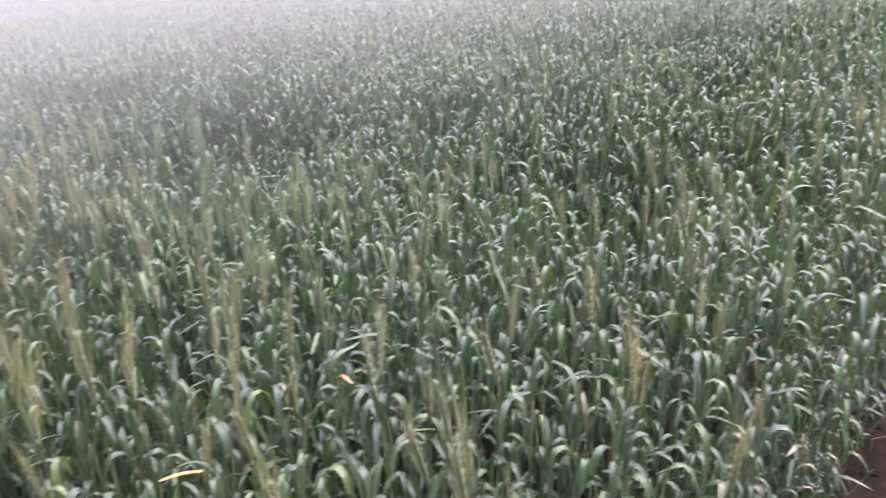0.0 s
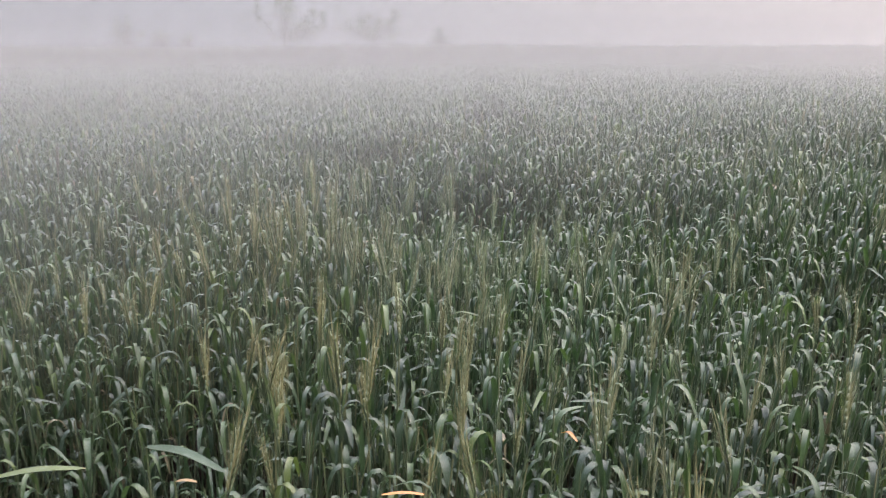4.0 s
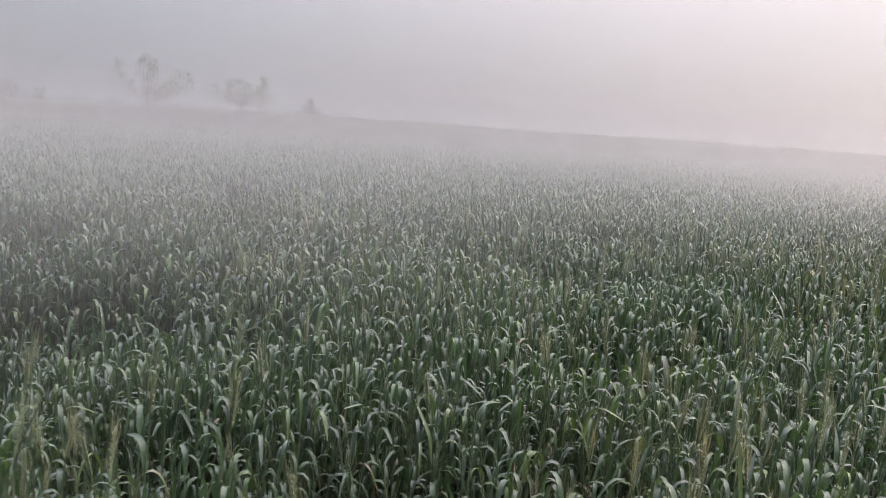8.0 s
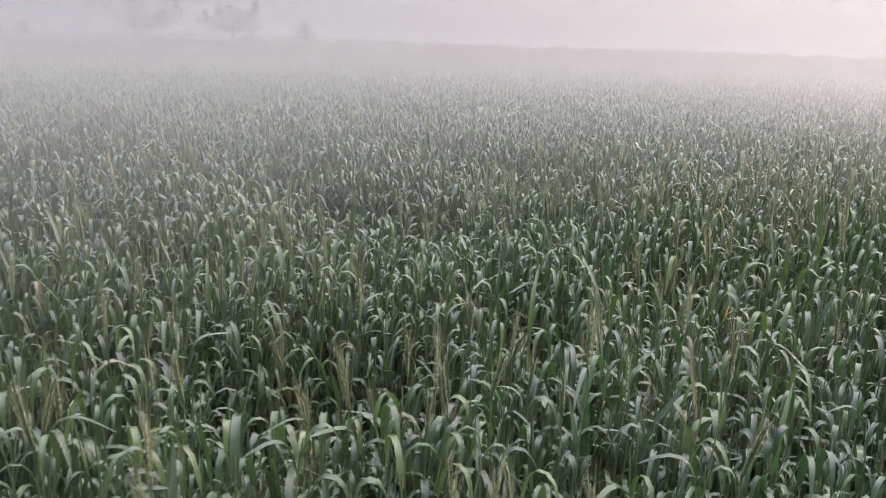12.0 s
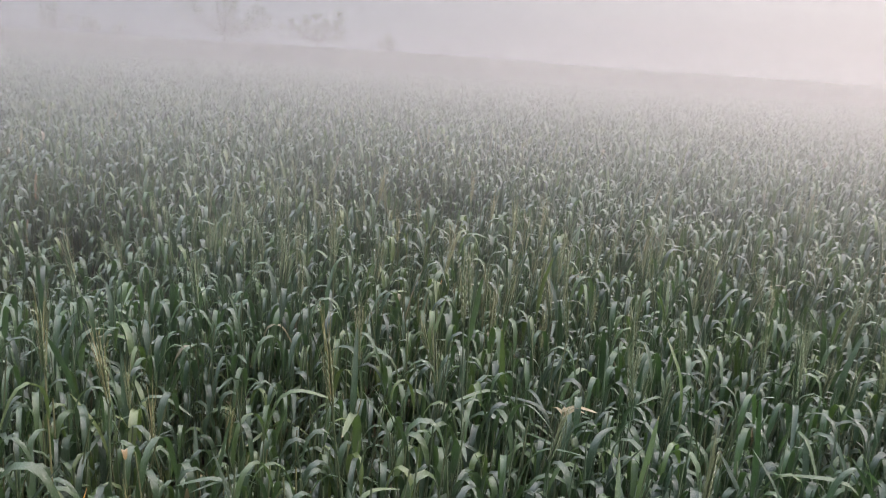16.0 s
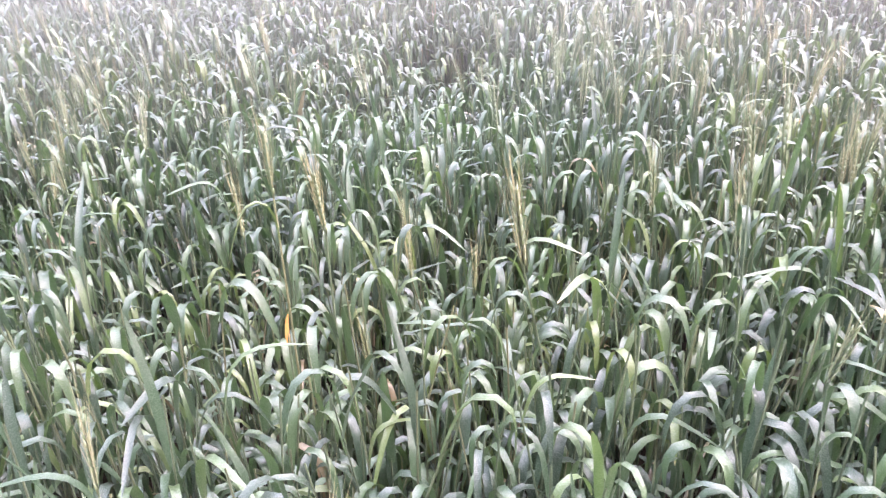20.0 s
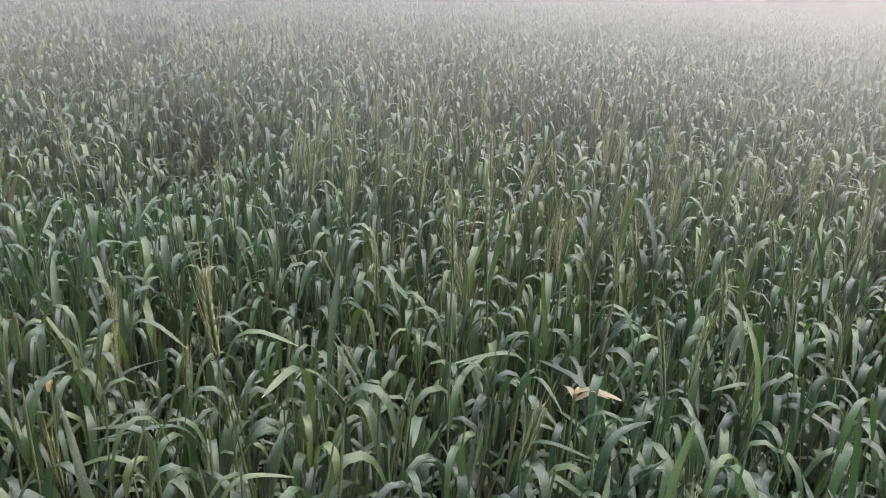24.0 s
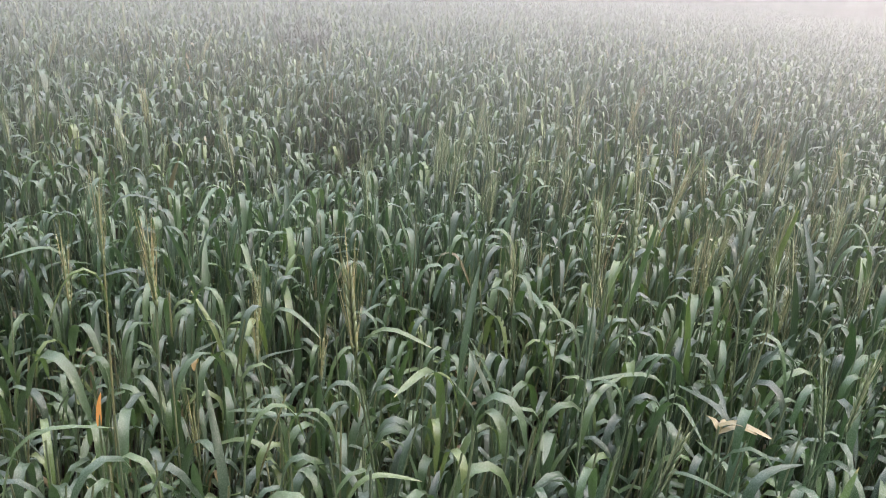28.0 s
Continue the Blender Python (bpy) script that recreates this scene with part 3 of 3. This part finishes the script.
edge_plants(field, np.random.RandomState(21))
ob = new("wheat_field", field.mesh("wheat_field", [leaf_mat, stem_mat, dry_mat, ear_mat, awn_mat]))
tagged(ob, "dense dewy grey-green wheat crop with arching leaves", "wheat", kind="stuff")


# ---- the plants beside the footpath, one by one ----
def arrays(*values):
    return [np.array([v], float) for v in values]


def wheat_plant(seed, eared, label):
    r = np.random.RandomState(seed)
    thing = tagged(new("wheat_plant"), label, "wheat plant", "wheat plants beside the footpath")
    tall = STEM * r.uniform(0.92, 1.06) * (1.1 if eared else 1.0)
    foot, knee = np.array([0, 0, -0.03]), np.array([r.normal(0, 0.012), r.normal(0, 0.012), tall * 0.5])
    top = knee * (1, 1, 0) * 2.2 + (0, 0, tall)
    pile = Pile()
    stalks(pile, foot[None], knee[None], 0.0026, 0.0022, 6, 0)
    stalks(pile, knee[None] - (0, 0, 0.004), knee[None] + (0, 0, 0.004), 0.0032, 0.0032, 6, 0)
    stalks(pile, knee[None], top[None], 0.0022, 0.0015, 6, 0)
    part("stem", pile.mesh("stem", [stem_one]), thing)
    for k in range(4):
        f = (0.96, 0.8, 0.62, 0.42)[k] * r.uniform(0.9, 1)
        at = foot + (knee - foot) * min(1, f * 2) + (top - knee) * max(0, f * 2 - 1)
        length, width, th0, th1, bend = leaf_shape(r, 1, k)
        pile = Pile()
        blades(pile, at[None], r.uniform(0, 6.28, 1), length, width, th0, th1, bend, 10, True, 0, r.normal(0, 0.3, 1))
        dry = k == 3 and r.uniform() < 0.25
        part("leaf", pile.mesh("leaf", [dry_one if dry else leaf_one]), thing, "withered straw-coloured leaf" if dry else "")
    if eared:
        pile = Pile()
        grain, beard = ear_shape(10, 30, seed)
        size = r.uniform(0.08, 0.105, 1)
        lean = (r.uniform(0, 6.28, 1), r.uniform(0, 0.3, 1))
        ears(pile, top[None], *lean, size, grain, 0)
        ear = part("ear", pile.mesh("ear", [ear_one]), thing, "pale green ear of grain")
        pile = Pile()
        ears(pile, top[None], *lean, size, beard, 0)
        part("beard", pile.mesh("beard", [awn_one]), ear, "fine pale bristles")
    return thing


def near_plants():
    r = np.random.RandomState(77)
    kinds = [wheat_plant(k, k % 7 == 3, "dewy grey-green wheat plant with a bearded ear" if k % 7 == 3 else "dewy grey-green wheat plant with arching leaves") for k in range(20)]
    count = 280
    plain, eared = [k for k in range(20) if k % 7 != 3], [k for k in range(20) if k % 7 == 3]
    for i in range(count):
        u, v = r.uniform(-0.2, LONG + 1.6), EDGE + 0.03 + 1.25 * r.uniform(0, 1) ** 1.2
        p = START + ALONG * u + INTO * v
        size = float(crop_height(p[0], p[1])) / STEM * r.uniform(0.95, 1.1)
        if hollow(p[0], p[1]) > 0.3:
            p = p + INTO * 0.7
        pick = eared if r.uniform() < 0.7 * ear_share(p[0], p[1]) else plain
        ob = kinds[i] if i < len(kinds) else copy_thing(kinds[pick[i % len(pick)]], Matrix())
        ob.matrix_basis = pose(p[0], p[1], 0, 0, 0, r.uniform(0, 360)) @ Matrix.Diagonal((float(vigour(*p)) * 1.03, float(vigour(*p)) * 1.03, size, 1))


near_plants()


# ---- plants that stand out ----
def one_leaf(thing, at, az, length, width, th0, th1, bend, mat, label, twist=0.3):
    pile = Pile()
    blades(pile, np.array([at], float), *arrays(az, length, width, th0, th1, bend), 12, True, 0, np.array([twist]))
    part("leaf", pile.mesh("leaf", [mat]), thing, label)


def marked_plant(x, y, tall, label, leaves):
    """A plant of its own: a stem and leaves of (height, az, length, width, th0, th1, bend, material, label)."""
    thing = tagged(new("wheat_plant"), label, "wheat plant")
    thing.location = (x, y, 0)
    pile = Pile()
    stalks(pile, np.array([[0, 0, -0.03]]), np.array([[0.0, 0.0, tall]]), 0.0026, 0.0016, 6, 0)
    part("stem", pile.mesh("stem", [stem_one]), thing)
    for z, *shape in leaves:
        one_leaf(thing, (0, 0, z), *shape)
    return thing


def weed_stalk(x, y, tall, seed):
    """A thin dark grass stalk with a narrow seed head, standing above the crop."""
    r = np.random.RandomState(seed)
    thing = tagged(new("weed_stalk"), "thin dark wild grass stalk rising above the wheat", "weed", "wild grass stalks in the field")
    thing.location = (x, y, 0)
    pile, top = Pile(), np.array([[r.normal(0, 0.03), r.normal(0, 0.03), tall - 0.09]])
    stalks(pile, np.array([[0, 0, -0.03]]), top, 0.003, 0.0018, 5, 0)
    part("stem", pile.mesh("stem", [weed_mat]), thing)
    pile = Pile()
    ears(pile, top, *arrays(0.3, 0.08, 0.11), ear_shape(8, 0, seed)[0], 0)
    part("seed_head", pile.mesh("seed_head", [weed_mat]), thing, "dark narrow seed head")


weed_mat = blade("weed", [(0.0, (0.05, 0.055, 0.035)), (1.0, (0.07, 0.07, 0.04))], True, (0.06, 0.06, 0.04))
STRAW, RUST = "broken straw-yellow leaf", "withered orange-brown leaf"
marked_plant(3.155, 5.735, 0.765, "wheat plant with a broken straw-yellow top leaf", [
    (0.765, 0.4, 0.065, 0.010, 0.9, 1.85, 0.3, straw_one, STRAW), (0.755, 0.9, 0.055, 0.008, 1.1, 2.0, 0.45, straw_one, STRAW), (0.76, 2.6, 0.035, 0.008, 1.0, 1.9, 0.4, straw_one, STRAW),
    (0.755, 1.5, 0.045, 0.006, 0.3, 2.5, 0.4, straw_one, STRAW), (0.55, 4.2, 0.18, 0.013, 0.2, 2.8, 0.5, leaf_one, "")])
marked_plant(2.59, 5.20, 0.70, "wheat plant with a withered orange leaf", [
    (0.68, 0.2, 0.055, 0.008, 0.05, 0.3, 0.6, orange_one, RUST), (0.6, 3.0, 0.16, 0.013, 0.2, 2.8, 0.5, leaf_one, ""), (0.45, 5.0, 0.16, 0.012, 0.2, 2.8, 0.5, leaf_one, "")])
marked_plant(2.497, 5.38, 0.68, "wheat plant with a small curled tan leaf", [
    (0.68, 5.6, 0.03, 0.009, 0.3, 2.9, 0.4, straw_one, "curled tan leaf"), (0.6, 2.0, 0.17, 0.012, 0.2, 2.8, 0.5, leaf_one, ""), (0.45, 4.0, 0.16, 0.012, 0.2, 2.8, 0.5, leaf_one, "")])
marked_plant(0.135, 1.63, 0.74, "wheat plant with an orange leaf lying level", [
    (0.735, 0.3, 0.07, 0.006, 1.4, 1.7, 0.5, orange_one, RUST), (0.6, 3.0, 0.16, 0.013, 0.2, 2.8, 0.5, leaf_one, "")])
marked_plant(0.35, 1.86, 0.77, "wheat plant with a small orange leaf tip", [
    (0.76, 5.5, 0.05, 0.006, 1.0, 1.9, 0.5, orange_one, RUST), (0.6, 3.0, 0.16, 0.013, 0.2, 2.8, 0.5, leaf_one, "")])
marked_plant(-0.27, 1.62, 0.745, "wheat plant with one broad level blue-green leaf", [
    (0.745, -0.15, 0.17, 0.018, 1.4, 1.75, 0.5, leaf_one, "broad level blue-green leaf"), (0.6, 3.0, 0.16, 0.013, 0.2, 2.8, 0.5, leaf_one, "")])
marked_plant(-0.43, 1.465, 0.74, "wheat plant with a long level grey-green leaf", [
    (0.74, 0.5, 0.14, 0.014, 1.4, 1.65, 0.5, leaf_one, "long level grey-green leaf"), (0.6, 3.0, 0.16, 0.013, 0.2, 2.8, 0.5, leaf_one, "")])
marked_plant(-0.14, 1.525, 0.765, "wheat plant with a short straw-coloured leaf", [
    (0.76, 0.2, 0.035, 0.006, 1.3, 1.7, 0.5, straw_one, "short straw-coloured leaf"), (0.6, 3.0, 0.16, 0.013, 0.2, 2.8, 0.5, leaf_one, "")])
marked_plant(2.65, 6.38, 0.78, "wheat plant with an upright orange leaf", [
    (0.70, 0.2, 0.085, 0.011, 0.05, 0.35, 0.6, orange_one, RUST), (0.6, 3.0, 0.16, 0.013, 0.2, 2.8, 0.5, leaf_one, "")])
marked_plant(1.30, 4.35, 0.72, "wheat plant with a pale yellow leaf", [
    (0.70, 1.0, 0.11, 0.011, 0.6, 2.2, 0.4, dry_one, "pale yellow leaf"), (0.6, 3.0, 0.16, 0.013, 0.2, 2.8, 0.5, leaf_one, "")])
WEEDS = [(-2.65, 5.22, 1.2), (-3.3, 5.1, 1.08), (0.55, 8.6, 1.05), (-0.9, 8.9, 1.1), (1.6, 9.9, 1.12), (-1.9, 3.1, 0.98)]
for k, (wx, wy, tall) in enumerate(WEEDS):
    weed_stalk(wx, wy, tall, k + 1)

def grass_tuft(x, y, tall, wide, seed):
    """A dense dark tuft of wild grass: a clump of stems and a head of narrow leaves."""
    r = np.random.RandomState(seed)
    thing = tagged(new("grass_tuft"), "dark dense tuft of wild grass among the wheat", "weed", "wild grass tufts in the field")
    thing.location = (x, y, 0)
    n = 60
    a, d = r.uniform(0, 6.283, n), wide * 0.5 * np.sqrt(r.uniform(0, 1, n))
    foot = np.stack([0.4 * d * np.cos(a), 0.4 * d * np.sin(a), np.full(n, -0.03)], 1)
    top = np.stack([d * np.cos(a), d * np.sin(a), tall * r.uniform(0.6, 0.95, n)], 1)
    pile = Pile()
    stalks(pile, foot, top, 0.003, 0.0018, 4, 0)
    part("stems", pile.mesh("stems", [weed_mass]), thing)
    pile, m = Pile(), 420
    pick, f = r.randint(n, size=m), r.uniform(0.45, 1.0, m)[:, None]
    blades(pile, foot[pick] + (top - foot)[pick] * f, r.uniform(0, 6.28, m), r.uniform(0.1, 0.2, m), r.uniform(0.007, 0.013, m), r.uniform(0, 0.4, m), r.uniform(1.2, 2.6, m), np.full(m, 0.5), 5, False, 0)
    part("leaves", pile.mesh("leaves", [weed_mass]), thing, "narrow dark green leaves")


weed_mass = blade("weed_mass", [(0.0, (0.010, 0.020, 0.010)), (1.0, (0.028, 0.036, 0.016))], False, (0.05, 0.05, 0.03))
for k, (tx, ty, tall, wide) in enumerate([(-1.75, 8.35, 1.0, 0.42), (-1.35, 8.2, 0.88, 0.3)]):
    grass_tuft(tx, ty, tall, wide, 40 + k)
EARED = [k for k in bpy.data.objects if k.name.startswith("wheat_plant") and any(c.name.startswith("ear") for c in k.children)]
for k, (ex, ey, turn) in enumerate([(2.485, 5.255, 20), (2.54, 5.30, 140), (3.36, 5.52, 75), (3.375, 5.44, 200), (3.33, 5.42, 310)]):
    copy_thing(EARED[k % len(EARED)], pose(ex, ey, 0, 0, 0, turn) @ Matrix.Diagonal((1, 1, 1.08, 1)))
